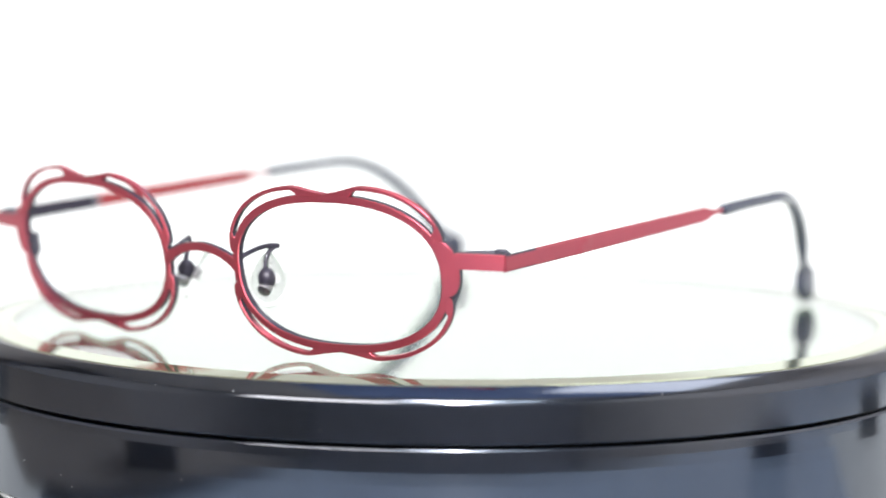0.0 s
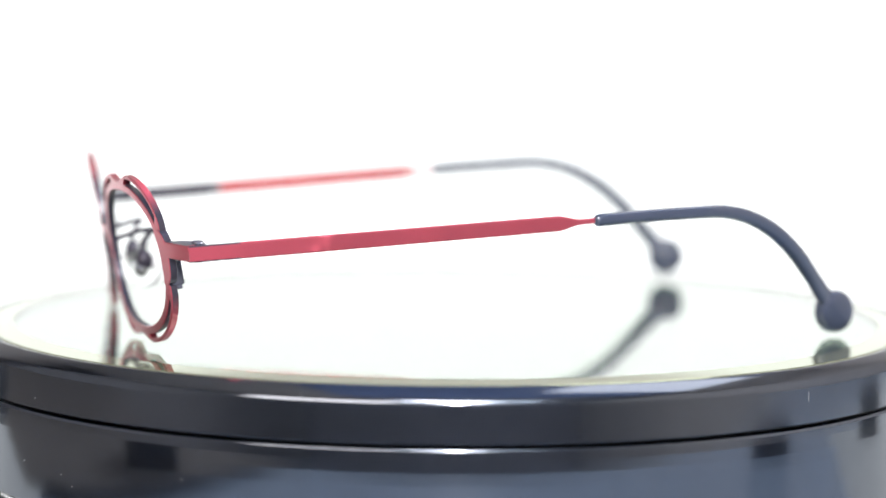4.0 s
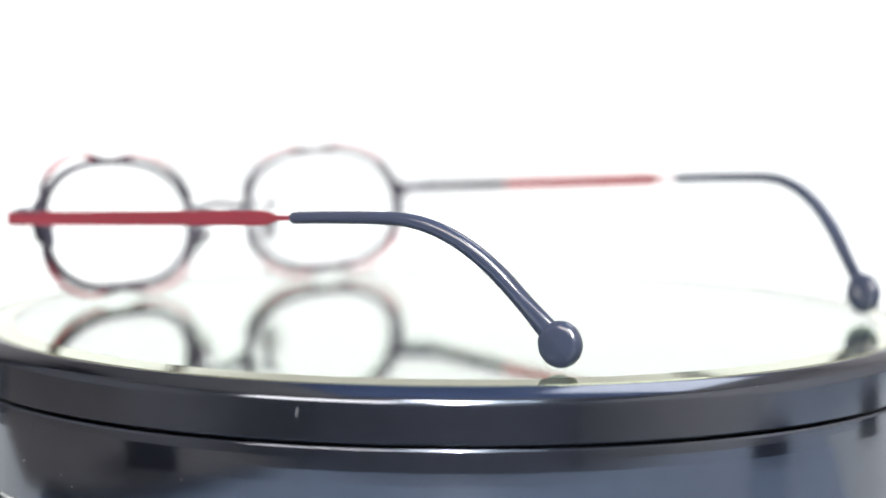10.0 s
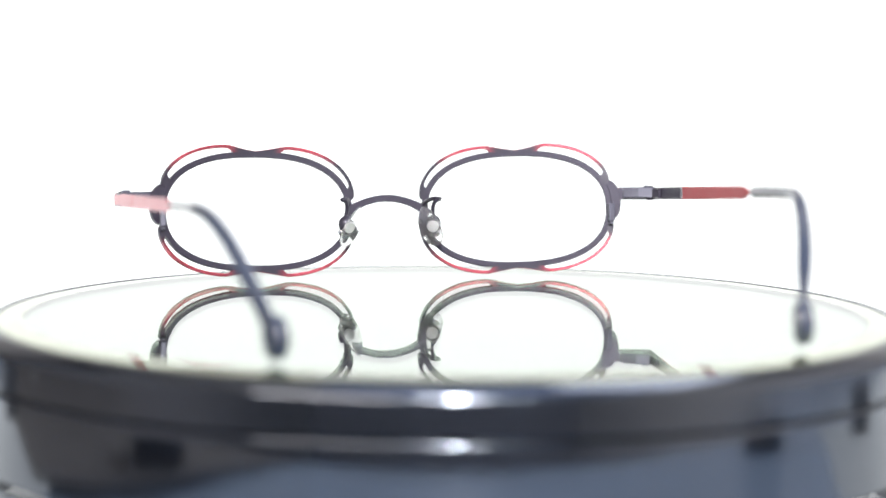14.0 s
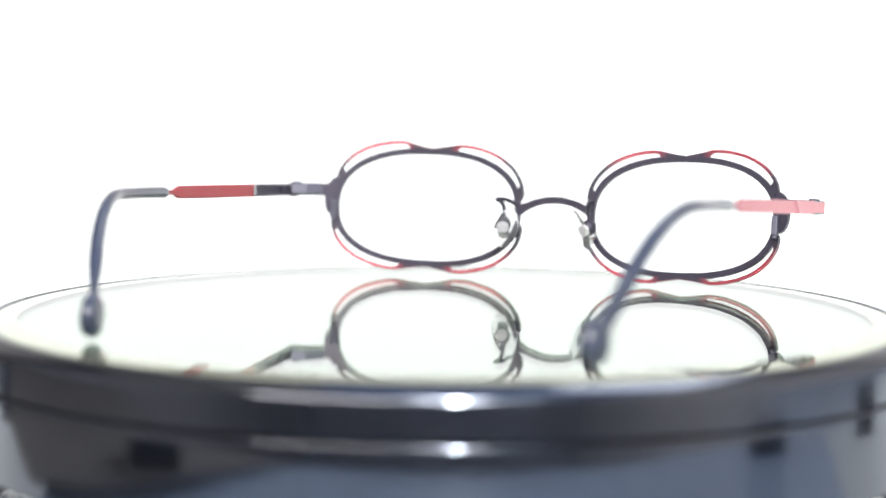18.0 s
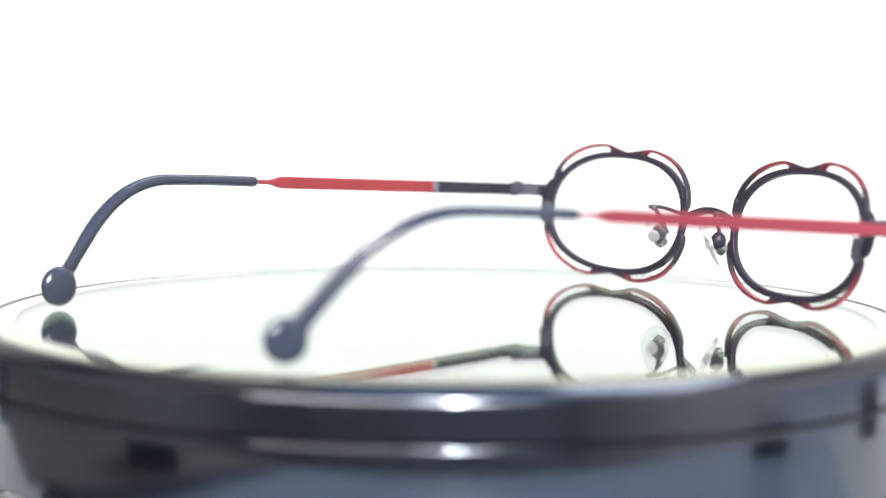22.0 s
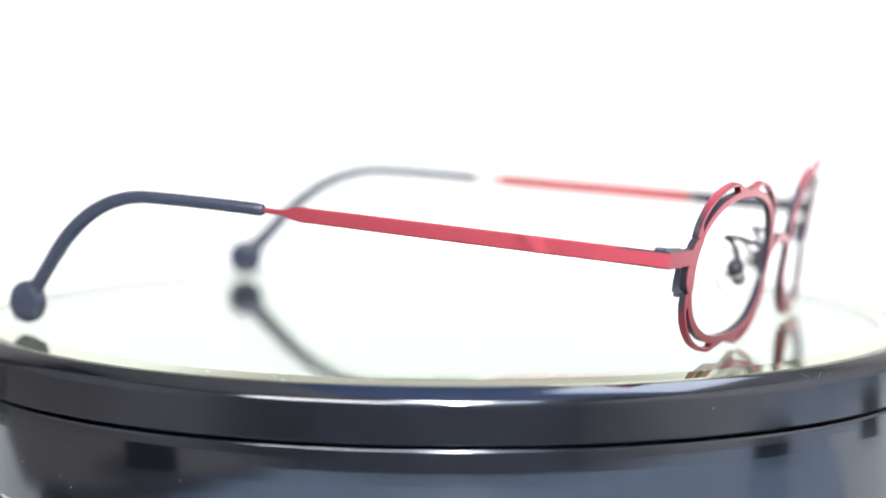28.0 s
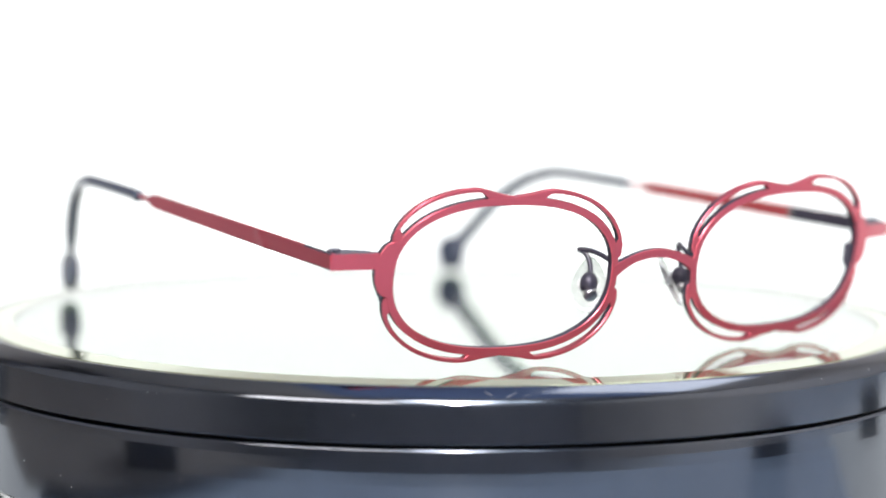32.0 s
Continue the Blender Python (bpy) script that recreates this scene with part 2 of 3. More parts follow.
# unseen brown sheet added so the drum's left side reflects darker
mat = plane_part("reflection_sheet", [(-0.160, -0.036, TZ + 0.003), (-1.10, 0.80, TZ + 0.003), (-1.10, -0.262, TZ + 0.003), (-0.128, -0.262, TZ + 0.003)][::-1], BROWN_SHEET, "", "mat", 0.002)
tagged(mat, "thin brown sheet added on the table to darken the drum's reflection", "mat", kind="thing")

# ------------------------------------------------------------------ turntable
turntable = tagged(new("turntable"), "round dark blue glossy display turntable with a mirror top", "turntable")
turntable.location = (0, 0, TZ)
UP = -TZ


def arc(r0, z0, r, a0, a1, n):
    return [(r0 + r * math.cos(radians(a0 + (a1 - a0) * i / n)), z0 + r * math.sin(radians(a0 + (a1 - a0) * i / n))) for i in range(n + 1)]


# standing base: drum with rounded upper edge, a thin seam and a foot
bm = bmesh.new()
lathe(bm, [(0.0, -0.0112 + UP), (0.1010, -0.0112 + UP)] + arc(0.1026, -0.0120 + UP, 0.0008, 90, 5, 6) + [(0.10352, -0.0134 + UP), (0.10360, -0.0156 + UP), (0.10362, -0.0180 + UP), (0.1036, -0.0290 + UP), (0.1030, -0.0294 + UP), (0.1026, -0.0296 + UP)])
part("drum", bm, SHELL, turntable, "dark blue glossy drum of the turntable")
bm = bmesh.new()
lathe(bm, [(0.1018, -0.0296 + UP), (0.1018, -0.0303 + UP)])
part("seam", bm, GROOVE, turntable)
bm = bmesh.new()
lathe(bm, [(0.1026, -0.0303 + UP)] + arc(0.1030, -0.0308 + UP, 0.0008, 80, 0, 4) + [(0.1040, 0.003), (0.1030, 0.0009), (0.0, 0.0009)])
part("foot", bm, SHELL, turntable, "dark blue glossy foot ring")
bm = bmesh.new()
lathe(bm, [(0.1015, -0.0105 + UP), (0.1015, -0.0120 + UP)])
part("bearing_gap", bm, GROOVE, turntable, "black shadow gap under the platter")

# turning platter; the mirror's face lies just under the rim of its ring
GT = -0.0004
platter = new("platter")
platter.parent = turntable
platter.location = (0, 0, UP)
bm = bmesh.new()
crest = [(0.1002, -0.00074)]
for i in range(9):
    crest.append((crest[-1][0] + 0.00031 * math.sin(radians(62 - 15 * i / 8)), crest[-1][1] - 0.00031 * math.cos(radians(62 - 15 * i / 8))))
crest = crest[1:]
shoulder = [(0.0989, -0.0030), (0.0990, -0.0011), (0.0993, -0.00086), (0.1002, -0.00074)] + crest + arc(crest[-1][0] - 0.0024 * math.cos(radians(47)), crest[-1][1] - 0.0024 * math.sin(radians(47)), 0.0024, 47, 4.2, 12)[1:] + [(0.10370, -0.0104)]
lathe(bm, shoulder)
lathe(bm, [(0.10370, -0.0104), (0.10350, -0.0106), (0.0990, -0.0106)], smooth=False)
part("ring", bm, SHELL, platter, "dark blue glossy bevelled ring round the mirror")
mirror = new("mirror")
mirror.parent = platter
tagged(mirror, "round mirror glass with a pale bevelled edge")
# silvered behind: a plate of clear glass, its face ground down towards the edge, over the silver, with a ground bevel round it
GLASS_T = 0.0055
bm = bmesh.new()
lathe(bm, [(0.0, GT - 0.0002), (0.0928, GT - 0.0002)], smooth=False)
plate = part("glass", bm, GLASS, mirror, "clear glass plate of the mirror")
if plate.data.polygons[0].normal.z < 0:
    plate.data.flip_normals()
bm = bmesh.new()
lathe(bm, [(0.0, GT - GLASS_T), (0.0984, GT - GLASS_T)], smooth=False)
part("silvering", bm, CHROME, mirror, "silvered back of the mirror")
bm = bmesh.new()
lathe(bm, [(0.0928, GT - 0.0002), (0.0984, GT - 0.00046), (0.0987, GT - 0.0007)], smooth=False)
part("bevel", bm, BEVEL, mirror, "pale olive ground bevel of the glass")
bm = bmesh.new()
lathe(bm, [(0.0987, GT - 0.0007), (0.0987, GT - GLASS_T), (0.0984, GT - GLASS_T)])
part("cut_edge", bm, GLASS_RIM, mirror, "greenish cut edge of the glass")


def scuff(angle, z, w, h, lean=0.0):
    """A small pale scuff on the ring's face."""
    bm = bmesh.new()
    a = radians(angle)
    out = float(np.interp(-z, [-q for _, q in shoulder[3:]], [r for r, _ in shoulder[3:]]))
    tilt = -4 if z < -0.0034 else -52
    box(bm, (w, 0.00008, h), pose(out * math.cos(a), out * math.sin(a), z, 0, 0, angle + 90) @ pose(0, 0, 0, tilt, 0, 0) @ pose(0, 0, 0, 0, lean, 0))
    return part("scuff", bm, SCUFF, platter, "pale scuff on the glossy ring")


# small black blocks that stand on the table round the turntable
def block(x, y, az, w, d, h, z=0.0):
    bm = bmesh.new()
    box(bm, (w, d, h), Matrix.Translation((0, 0, h / 2)), 0.0015)
    ob = part("block", bm, BLACK, None)
    ob.matrix_basis = pose(x, y, TZ + z, 0, 0, az)
    return tagged(ob, "small black plastic block on the pale table", "block", "black blocks on the table")


block(-0.172, -0.136, 21, 0.030, 0.038, 0.020, 0.003)
block(0.243, -0.124, -12, 0.020, 0.042, 0.024)
block(0.256, 0.010, 21, 0.020, 0.030, 0.024, 0.0009)
block(-0.256, 0.050, -35, 0.020, 0.022, 0.026, 0.0009)

# ------------------------------------------------------------------ spectacles
glasses = tagged(new("spectacles"), "red and dark blue metal spectacle frame with looped petal rims", "spectacles")
LX, LZ, LA, LB, LN, SKEW = 0.0332, 0.0163, 0.0230, 0.0133, 2.4, 0.02


# one half of the front is bowed back less than the other
BOW = {-1: 230, 1: 80}


def face_y(side, u, z):
    return 0.0741 - u * u - BOW[side] * u ** 4 + 0.16 * (z - 0.0202)


def sheet(side, u, z, n):
    """A point of the bowed, raked front: u outwards, z up, n in front of it."""
    nx, ny, nz = 2 * u + 4 * BOW[side] * u ** 3, 1.0, -0.16
    k = n / math.sqrt(nx * nx + ny * ny + nz * nz)
    x = side * u
    return Vector((x + side * nx * k + 0.0003 + 0.0003 * min(max(x / 0.01, -1), 1), face_y(side, u, z) + ny * k, z + nz * k))


def opening(t, off):
    """The lens opening's outline at t degrees (0 outwards, 90 up), moved outwards by off."""
    def at(d):
        c, s = math.cos(radians(d)), math.sin(radians(d))
        x = LA * math.copysign(abs(c) ** (2 / LN), c)
        return Vector((x, LB * math.copysign(abs(s) ** (2 / LN), s) + SKEW * x))
    p, d = at(t), at(t + 0.4) - at(t - 0.4)
    nrm = Vector((d.y, -d.x)).normalized()
    return LX + p.x + nrm.x * off, LZ + p.y + nrm.y * off


def band(bm, side, samples, front, back, closed=False, index=lambda i, j: 0, c=0.00014):
    """A flat cut band; each sample is (t, inner offset, outer offset)."""
    rings = []
    for t, a, b in samples:
        cc = min(c, (b - a) * 0.3)
        ring = []
        for o, n in ((a, back + c), (a, front - c), (a + cc, front), (b - cc, front), (b, front - c), (b, back + c), (b - cc, back), (a + cc, back)):
            u, z = opening(t, o)
            ring.append(sheet(side, u, z, n))
        rings.append(ring)
    return skin(bm, rings, closed, index=index, smooth=False)


def face_red(i, j):
    return 0 if j in (1, 2, 3) else 1


def ease(a, b, x):
    k = min(max((x - a) / (b - a), 0), 1)
    return k * k * (3 - 2 * k)


def petal(side, t0, t1, height, sharp, red0, red1, lean=0.0):
    """A loop that leaves the rim at t0 and comes back to it at t1; its slot is closed towards both ends."""
    n = 72
    samples = []
    for i in range(n + 1):
        s = i / n
        q = s + lean * s * (1 - s)
        d = 0.00140 + height * math.sin(math.pi * q) ** sharp * (0.35 + 0.65 * ease(0.0, 0.22, s))
        slot = ease(0.12, 0.19, s) * (1 - ease(0.85, 0.90, s))
        samples.append((t0 + (t1 - t0) * s, max(0.0007 + (d - 0.00075 - 0.0007) * slot, 0.0007), d))
    bm = bmesh.new()
    band(bm, side, samples, -0.00006, -0.0015)
    # the red of the face runs on over the edges and fades to the dark of the back towards the loop's ends
    tone = bm.loops.layers.float_color.new("tone")
    bm.faces.ensure_lookup_table()
    for i in range(n):
        for j in range(8):
            for k, loop in enumerate(bm.faces[i * 8 + j].loops):
                s, corner = (i + (k > 1)) / n, (j + (k in (1, 2))) % 8
                v = ease(red0 - 0.12, red0 + 0.10, s) * (1 - ease(red1 - 0.12, red1 + 0.16, s))
                if corner in (6, 7, 0):
                    v *= ease(0.10, 0.24, s) * (1 - ease(0.80, 0.90, s))
                v = 1.0 if j in (1, 2, 3) else v
                loop[tone] = (v, v, v, 1)
    return part("petal", bm, WORN, glasses, "thin red looped petal on the rim")


def front_half(side):
    bm = bmesh.new()
    n = 180
    band(bm, side, [(360 * i / n, 0.0, 0.00148) for i in range(n)], 0.0, -0.0015, True, index=face_red)
    part("rim", bm, [RED, DARK], glasses, "rounded oval rim, red in front and dark behind")
    petal(side, 90.5, 19, 0.0027, 0.38, 0.0, 0.70, -0.2)
    petal(side, 89.5, 172, 0.0023, 0.38, 0.0, 0.50)
    petal(side, -90.5, -9, 0.0021, 0.38, 0.0, 0.78)
    petal(side, -89.5, -172, 0.0023, 0.38, 0.0, 0.62)
    # scalloped lug beside the hinge
    samples = []
    for i in range(41):
        s = -1 + 2 * i / 40
        samples.append((7 + 16.5 * s, 0.0003, 0.0010 + 0.0029 * (1 - abs(s) ** 2.4) ** 0.55))
    bm = bmesh.new()
    band(bm, side, samples, 0.00028, -0.0013, index=face_red)
    part("lug", bm, [RED, DARK], glasses, "scalloped red lug at the rim")
    # end piece
    bm = bmesh.new()
    rings = []
    for i in range(13):
        u = 0.0595 + (0.0682 - 0.0595) * i / 12
        ring = []
        for dz, nn in ((-0.0015, -0.0011), (-0.0015, 0.00018), (-0.00135, 0.0003), (0.00135, 0.0003), (0.0015, 0.00018), (0.0015, -0.0011), (0.0014, -0.00125), (-0.0014, -0.00125)):
            ring.append(sheet(side, u, 0.0203 + dz, nn))
        rings.append(ring)
    skin(bm, rings, index=face_red, smooth=False)
    part("end_piece", bm, [RED, DARK], glasses)
    # dark block behind the end piece that takes the hinge, with a flat screw head on top
    bm = bmesh.new()
    rings = []
    for i in range(7):
        u = 0.0606 + (0.0681 - 0.0606) * i / 6
        deep = -0.0036 + 0.0012 * max(0, 1 - i / 3)
        rings.append([sheet(side, u, 0.0203 + dz, nn) for dz, nn in ((-0.0013, deep + 0.0002), (-0.0013, -0.0013), (0.0013, -0.0013), (0.00142, -0.0015), (0.00142, deep + 0.0003), (0.0012, deep), (-0.0011, deep))])
    skin(bm, rings, smooth=False)
    part("hinge_block", bm, HINGE, glasses, "dark block behind the end piece")
    bm = bmesh.new()
    at = sheet(side, 0.0668, 0.0203, -0.0024)
    rod(bm, at + Vector((0, 0, 0.0013)), at + Vector((0, 0, 0.0019)), 0.0011, 20, 0.00015)
    part("block_screw", bm, HINGE, glasses, "flat screw head on the hinge block")
    # closing block with its screw, behind the rim below the lug
    bm = bmesh.new()
    box(bm, (0.0015, 0.0022, 0.0046), pose(side * 0.0568 + (0.0007 if side > 0 else 0), 0.0663 + side * 0.0007, 0.0157, -9, 0, 0), 0.0003)
    rod(bm, (side * 0.0568 + (0.0007 if side > 0 else 0), 0.0657 + side * 0.0007, 0.0127), (side * 0.0568 + (0.0007 if side > 0 else 0), 0.0659 + side * 0.0007, 0.0138), 0.0006, 14, 0.0001)
    part("closing_block", bm, HINGE, glasses, "small dark block that closes the rim")


def bridge():
    bm = bmesh.new()
    rings = []
    for i in range(49):
        u = -0.0098 + 0.0196 * i / 48
        k = abs(u) / 0.0098
        zc, h = 0.0192 - 0.0034 * k ** 2.1, 0.00085 + 0.0007 * k ** 4
        rings.append([sheet(1, u, zc + dz * h, n) for dz, n in ((-1, -0.0011), (-1, -0.0001), (-0.85, 0.00006), (0.85, 0.00006), (1, -0.0001), (1, -0.0011), (0.85, -0.00125), (-0.85, -0.00125))])
    skin(bm, rings, index=face_red, smooth=False)
    part("bridge", bm, [RED, DARK], glasses, "arched bridge, red in front and dark behind")


def nose_pad(side):
    arm = new("nose_pad_holder")
    arm.parent = glasses
    bm = bmesh.new()
    path = bezier([(side * 0.0098, 0.0722, 0.0178), (side * 0.0098, 0.0690, 0.0192), (side * 0.0112, 0.0655, 0.0202), (side * 0.0126, 0.0648, 0.0196)], 16)
    tube(bm, path, [(0.0005, 0.0005)] * len(path), 12)
    path = bezier([(side * 0.0125, 0.0649, 0.0197), (side * 0.0108, 0.0656, 0.0194), (side * 0.0107, 0.0670, 0.0176), (side * 0.0112, 0.0671, 0.0150)], 14)
    tube(bm, path, [(0.0005, 0.0005)] * len(path), 12, up=Vector((0, 1, 0.2)))
    part("pad_wire", bm, DARK, arm, "bent dark pad arm wire")
    bm = bmesh.new()
    bmesh.ops.create_uvsphere(bm, u_segments=20, v_segments=12, radius=1.0, matrix=pose(side * 0.0112, 0.0668, 0.0134, -6, 0, side * 18) @ Matrix.Diagonal((0.00185, 0.00175, 0.00215, 1)))
    for f in bm.faces:
        f.smooth = True
    part("pad_box", bm, DARK, arm, "small dark pad box")
    bm = bmesh.new()
    rod(bm, (side * 0.0112, 0.0668, 0.0119), (side * 0.0117, 0.0682, 0.0110), 0.0014, 14, 0.0002)
    part("pad_screw", bm, STEEL, arm, "bright pad screw")
    bm = bmesh.new()
    rod(bm, (side * 0.0108, 0.0652, 0.0130), (side * 0.0104, 0.0644, 0.0128), 0.0015, 18, 0.0003)
    part("pad_mount", bm, CORE, arm, "white round mount in the pad")
    # clear teardrop pad, its face turned to the nose
    bm = bmesh.new()
    rings = []
    m = pose(side * 0.0098, 0.0650, 0.0129, 0, 0, side * 46) @ pose(0, 0, 0, 0, side * -26, 0)
    for i in range(15):
        a = math.pi * i / 14
        th, sc = -0.0008 * math.cos(a), max(math.sin(a), 0.02) ** 0.55
        ring = []
        for j in range(28):
            b = 2 * math.pi * j / 28
            w = 0.0033 * (1 - 0.22 * math.sin(b))
            ring.append(m @ Vector((th * side, w * math.cos(b) * sc, 0.0057 * math.sin(b) * sc)))
        rings.append(ring)
    skin(bm, rings)
    part("pad", bm, PAD, arm, "clear silicone teardrop nose pad")


def temple(side, corner, neck, ball, up_tip):
    corner, neck, ball = Vector(corner), Vector(neck), Vector(ball)
    run = neck - corner
    arm = new("temple")
    arm.parent = glasses
    n = 420
    rings = []
    d = run.normalized()
    x = d.cross(Vector((0, 0, 1))).normalized() * -side
    z = x.cross(d) * side
    z = z if z.z > 0 else -z
    for i in range(n + 1):
        s = i / n
        h = 0.00155 - 0.0001 * s
        k = min(max((s - 0.900) / 0.062, 0), 1)
        k = k * k * (3 - 2 * k)
        h = h * (1 - k) + 0.00052 * k
        w = 0.00042
        p = corner + run * s
        cz = min(0.00026, h * 0.3)
        # a faint slanting swell where the front piece of the bar is joined on
        swell = lambda b: 0.00019 * math.exp(-(((s - 0.325) * 0.080 - 0.9 * b) / 0.0015) ** 2)
        rings.append([p + x * (a + (swell(b) if a > 0 else 0)) + z * b for a, b in ((w, -h + cz), (w, h - cz), (w - 0.0002, h), (-w + 0.0002, h), (-w, h - cz), (-w, -h + cz), (-w + 0.0002, -h), (w - 0.0002, -h))])

    def paint(i, j):
        if j == 0:
            return 0
        if j in (3, 4, 5):
            return 1 if i / n < 0.34 else 2
        return 1 if i / n < 0.12 else 0
    bm = bmesh.new()
    skin(bm, rings, index=paint, smooth=False, cap=0)
    part("side_bar", bm, [RED, DARK, INNER], arm, "flat red metal side bar")
    # bright solder where the dark front piece ends on the inner face
    bm = bmesh.new()
    box(bm, (0.00022, 0.0017, 0.0023), Matrix.Translation(corner + run * 0.338 - x * 0.00046) @ Matrix((x, d, z)).transposed().to_4x4(), 0.00008)
    part("solder_joint", bm, STEEL, arm, "bright solder joint inside the bar")
    # acetate tip: straight, then bent down to a round paddle
    # the bar's line goes on to a knee two thirds of the way back, where the tip turns down to the paddle
    back = (neck.y - ball.y) / -run.y
    flat = neck + Vector((run.x, run.y, 0)) * back * 0.44 + Vector((0, 0, up_tip))
    knee = neck + Vector((run.x, run.y, 0)) * back * 0.672 + Vector((-side * 0.0019, 0, up_tip))
    drop = knee.lerp(ball, 0.55)
    path = bezier([neck - d * 0.0004, neck.lerp(flat, 0.5) + Vector((0, 0, 0.0003)), flat], 12)[:-1]
    path[:1] = [path[0] + d * k for k in (0.0, 0.00012, 0.0004, 0.0008, 0.0013)]
    path += bezier([flat, knee, drop], 20)[:-1] + bezier([drop, ball], 8)
    m = len(path)
    rad = []
    for i in range(m):
        s = i / (m - 1)
        r = 0.00125
        if i < 5:
            r *= (0.42, 0.66, 0.86, 0.96, 1.0)[i]
        r2 = r * (1 + 0.34 * ease(0.25, 0.85, s))
        flare = max(s - 0.84, 0) / 0.16
        rad.append((r2 * 0.92 * (1 - 0.42 * ease(0.80, 0.95, s)), r2 + 0.0007 * flare ** 1.6))
    bm = bmesh.new()
    tube(bm, path, rad, 32, power=2.15)
    # paddle: thick disc with rounded edge
    tail = (ball - drop).normalized()
    flatn = (tail.cross(Vector((0, 0, 1))).normalized() + d.cross(Vector((0, 0, 1))).normalized() * 1.6).normalized()
    tail = (tail - flatn * tail.dot(flatn)).normalized()
    a1 = tail
    a2 = flatn.cross(a1).normalized()
    # its two faces fall away from a crease that carries on the arm's line
    outs = [0.03, 0.15, 0.3, 0.45, 0.6, 0.72, 0.82, 0.90, 0.95, 0.985, 1.0]
    rings = []
    for q, face in [(q, 1) for q in outs] + [(q, -1) for q in outs[-2::-1]]:
        ring = []
        for j in range(40):
            b = 2 * math.pi * j / 40
            th = face * ((0.0018 - 0.0003 * abs(math.sin(b)) * q) * (1 - q ** 7) ** 0.5 + 0.00005)
            ring.append(ball + flatn * th + (a1 * math.cos(b) + a2 * math.sin(b)) * 0.0044 * q)
        rings.append(ring)
    old = set(bm.edges)
    skin(bm, rings)
    for e in set(bm.edges) - old:
        p, q = (v.co - ball for v in e.verts)
        tiny = max(p.length, q.length) < 0.00215 and (p - q).length < 0.0001
        if tiny or abs(p.dot(a2)) < 1e-6 and abs(q.dot(a2)) < 1e-6:
            e.smooth = False
    tip = part("tip", bm, TIP, arm, "dark blue acetate tip with a round paddle end")
    if side > 0:
        # small white print on the inner face of one paddle, reading towards its end
        inward = flatn if flatn.x < 0 else -flatn
        curve = bpy.data.curves.new("print", "FONT")
        curve.body, curve.size, curve.extrude = "ITALY", 0.00115, 0.00003
        curve.align_x, curve.align_y = "CENTER", "CENTER"
        model = new("print", curve)
        bpy.context.view_layer.update()
        flat_text = bpy.data.meshes.new_from_object(model.evaluated_get(bpy.context.evaluated_depsgraph_get()))
        bpy.data.objects.remove(model)
        flat_text.materials.clear()
        flat_text.materials.append(PRINT)
        words = new("print", flat_text)
        words.parent = tip
        spot = ball + inward * 0.00184 - a1 * 0.0002
        words.matrix_basis = Matrix.Translation(spot) @ Matrix((a1, inward.cross(a1), inward)).transposed().to_4x4()
        tagged(words, "small white printed word on the paddle")
    # hinge: leaf on the bar, three knuckles and a screw
    inn = -x
    bm = bmesh.new()
    for k, (s0, s1) in enumerate(((-0.0017, -0.0006), (-0.00055, 0.00055), (0.0006, 0.0017))):
        c = corner + inn * 0.0012 + d * 0.0022
        rod(bm, c + z * s0, c + z * s1, 0.0010, 16, 0.00012)
    c = corner + inn * 0.0007 + d * 0.0058
    box(bm, (0.0007, 0.0072, 0.0024), Matrix.Translation(c) @ Matrix((x, d, z)).transposed().to_4x4(), 0.0002)
    part("hinge", bm, DARK, arm, "dark three-knuckle hinge")
    bm = bmesh.new()
    c = corner + inn * 0.0012 + d * 0.0022
    rod(bm, c + z * 0.0017, c + z * 0.00195, 0.0009, 16, 0.0001)
    part("hinge_screw", bm, STEEL, arm)


for side in (-1, 1):
    front_half(side)
    nose_pad(side)
bridge()
temple(-1, (-0.0682, 0.0648, 0.0202), (-0.0616, -0.0149, 0.0249), (-0.0479, -0.0705, 0.0044), 0.0013)
temple(1, (0.0687, 0.0680, 0.0204), (0.0672, -0.0127, 0.0266), (0.0573, -0.0702, 0.0051), 0.0016)

for angle, z, w, h, lean in (
        (207.0, -0.0056, 0.00014, 0.0018, 4), (108.7, -0.0026, 0.00022, 0.0003, 20), (99.6, -0.0027, 0.0003, 0.0002, 0),
        (152.2, -0.0026, 0.0003, 0.00025, 0), (47.8, -0.0056, 0.00018, 0.00022, 0), (118.0, -0.0086, 0.0004, 0.0001, 10),
        (63.2, -0.0020, 0.00007, 0.0022, 58), (61.0, -0.0018, 0.00007, 0.0018, -50), (64.8, -0.0021, 0.00006, 0.0016, 64),
        (20.0, -0.0064, 0.00015, 0.0002, 0), (300.0, -0.0048, 0.00016, 0.0004, 30), (255.0, -0.0026, 0.0002, 0.0002, 0),
        (314.6, -0.0045, 0.0004, 0.00012, 25), (315.7, -0.0052, 0.00012, 0.0004, 10), (318.7, -0.0045, 0.0003, 0.00018, -30), (299.2, -0.0043, 0.0002, 0.0003, 15),
        (25.4, -0.0041, 0.00012, 0.00014, 0), (26.6, -0.0041, 0.00014, 0.00012, 0)):
    scuff(angle, z, w, h, lean)

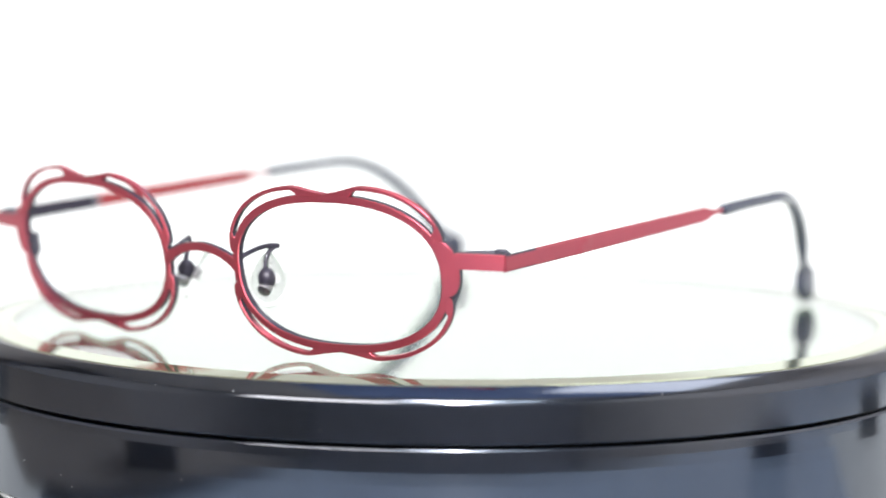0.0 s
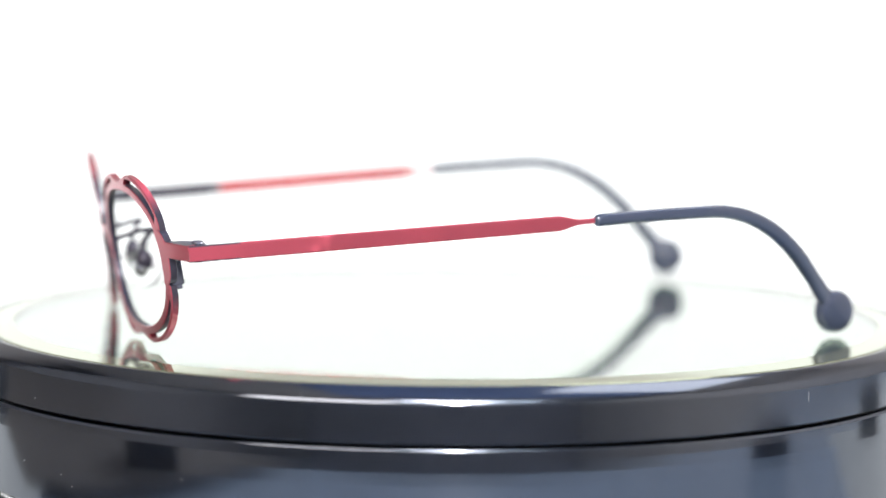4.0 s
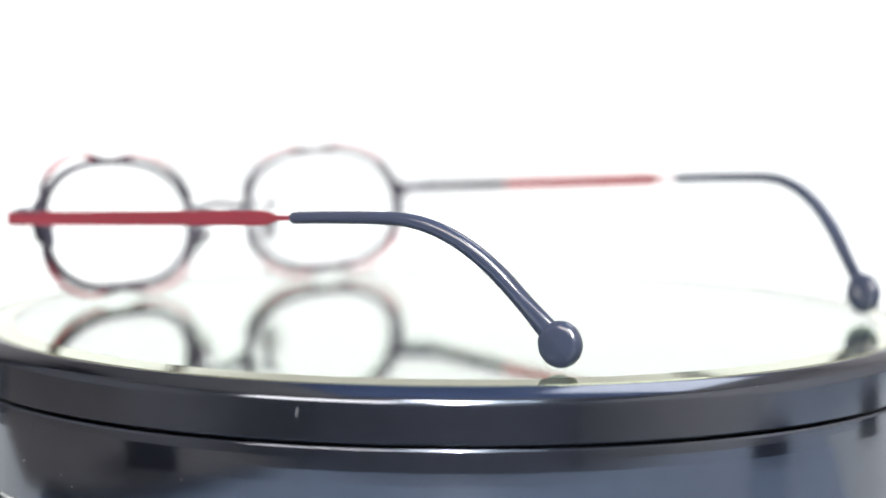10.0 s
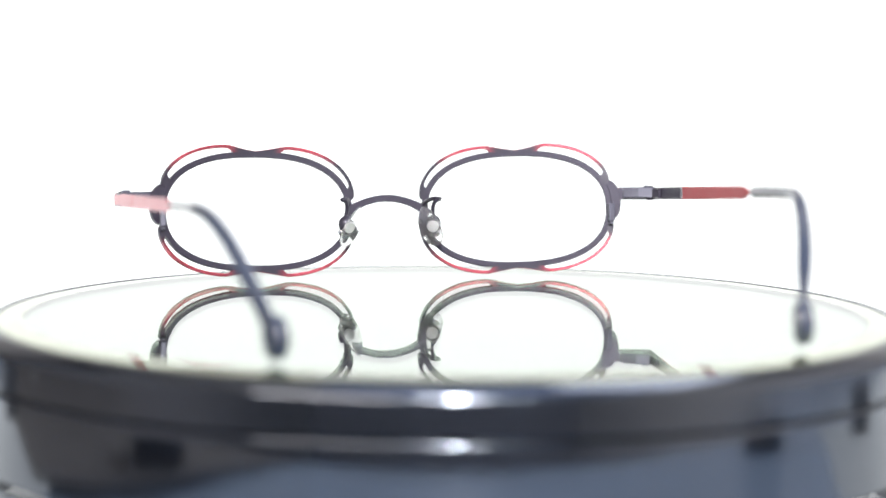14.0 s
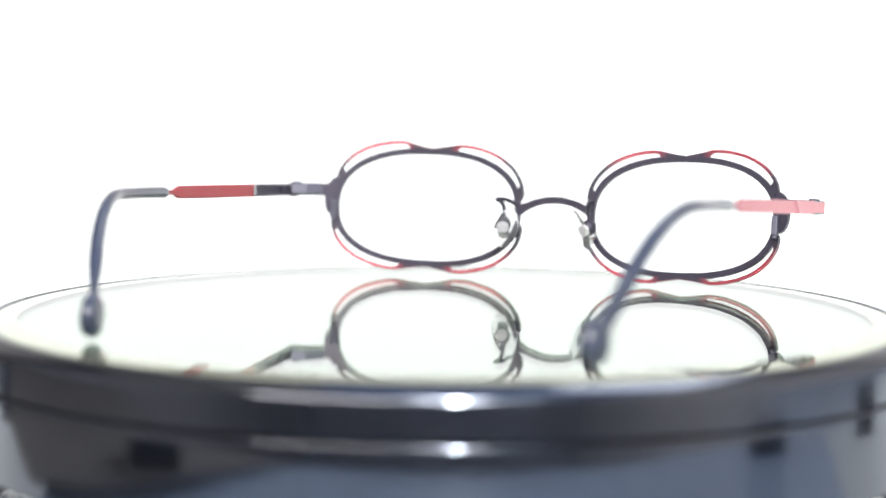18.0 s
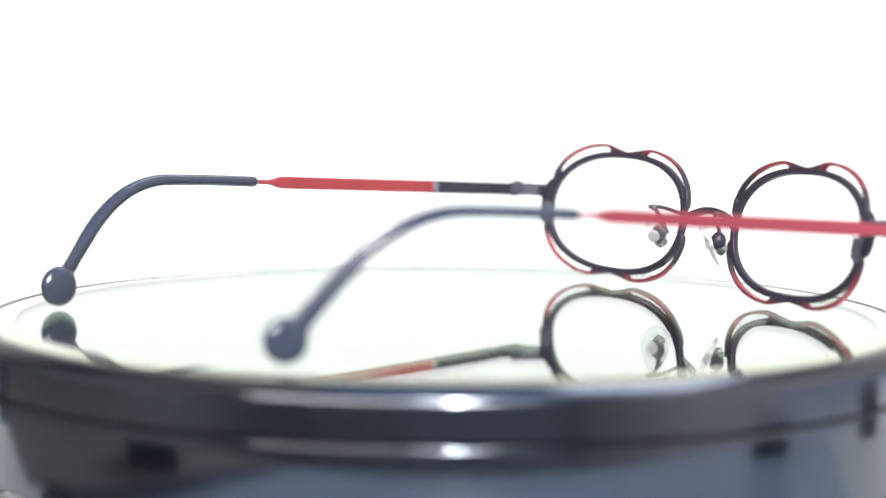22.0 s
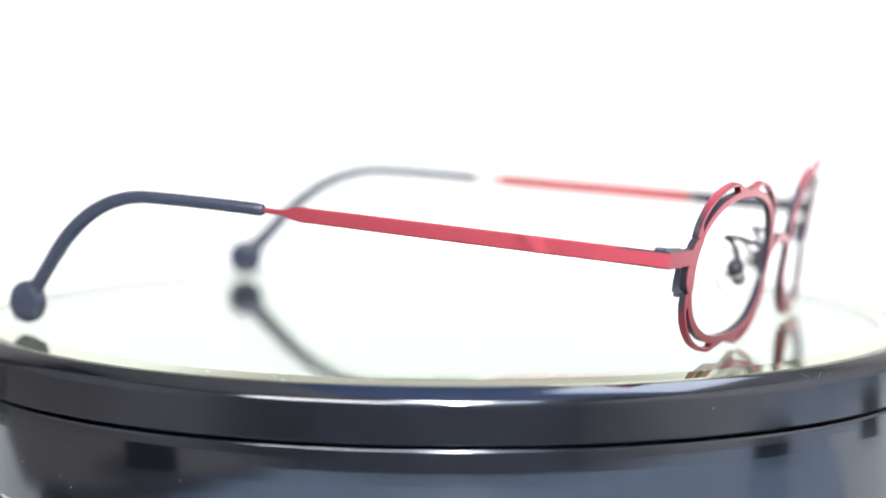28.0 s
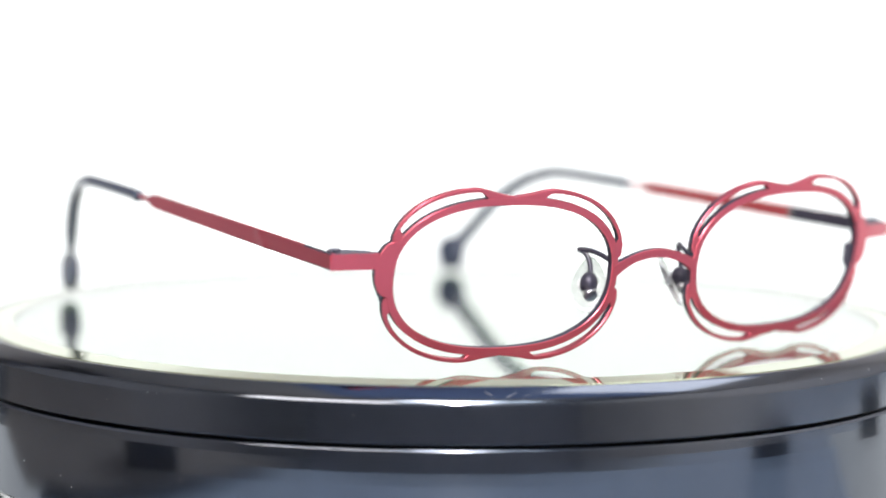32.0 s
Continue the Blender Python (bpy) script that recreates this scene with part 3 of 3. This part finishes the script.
# small chips in the mirror's bevel
for angle, r, w in ((12.1, 0.0941, 0.0004), (353.2, 0.0951, 0.0007), (1.5, 0.0953, 0.0003), (10.0, 0.0950, 0.0004), (3.0, 0.0976, 0.0004)):
    bm = bmesh.new()
    box(bm, (w, 0.0005, 0.00012), pose(r * math.cos(radians(angle)), r * math.sin(radians(angle)), GT - 0.0002 - (r - 0.0928) * 0.046, 0, 0, angle + 90))
    part("chip", bm, CHIP, mirror, "small bright chip in the bevel")

# dust on the standing drum
for angle, z, w in ((219.2, -0.0212, 0.00022), (226.2, -0.0221, 0.00016), (228.0, -0.0239, 0.0002), (242.9, -0.0193, 0.0002)):
    bm = bmesh.new()
    box(bm, (w, 0.00008, w * 1.3), pose(0.1036 * math.cos(radians(angle)), 0.1036 * math.sin(radians(angle)), UP + z, 0, 0, angle + 90))
    part("speck", bm, SCUFF, turntable, "pale speck of dust")

# turn of the platter: seconds and degrees
TURN = [(t, 138.26 - 8.9204 * t + d) for t, d in (
    (0, 1.6), (1, 2.4), (2, 2.35), (3, 1.75), (4, 1.0), (5, 0.2), (6, -0.6), (7, -1.2), (8, -1.1), (9, -0.85), (10, -0.6), (11, -0.6),
    (12, -0.6), (13, -0.9), (14, -1.2), (15, -1.2), (16, -0.5), (17, 0.2), (18, 0.7), (19, 0.9), (20, 0.6), (21, 0.35), (22, 0.1), (23, 0.05),
    (24, 0.3), (25, 0.7), (26, 1.1), (27, 1.35), (28, 1.35), (29, 1.0), (30, 0.6), (31, 0.5), (32, 0.5))]


def motions():
    walk(focus_mark, [(t, pose(0, y, 0.02)) for t, y in (
        (0, -0.075), (0.55, -0.072), (0.8, -0.045), (1.0, -0.02), (1.4, 0.0), (1.75, -0.01), (1.95, -0.065), (3, -0.07), (6, -0.07), (9, -0.075), (11.5, -0.08), (12.0, -0.034), (12.5, -0.028), (13.0, -0.015), (13.4, 0.04), (13.8, 0.06), (16.5, 0.065), (18.0, 0.036), (19.0, -0.008),
        (20.0, -0.010), (21.0, 0.0), (21.5, 0.028), (22.5, 0.034), (22.75, 0.0), (23.0, -0.066), (25, -0.075), (28, -0.075), (32, -0.075))])
    walk(platter, [(t, pose(0, 0, UP, 0, 0, a)) for t, a in TURN])
    walk(glasses, [(t, pose(0, 0, 0, 0, 0, a)) for t, a in TURN])


motions()
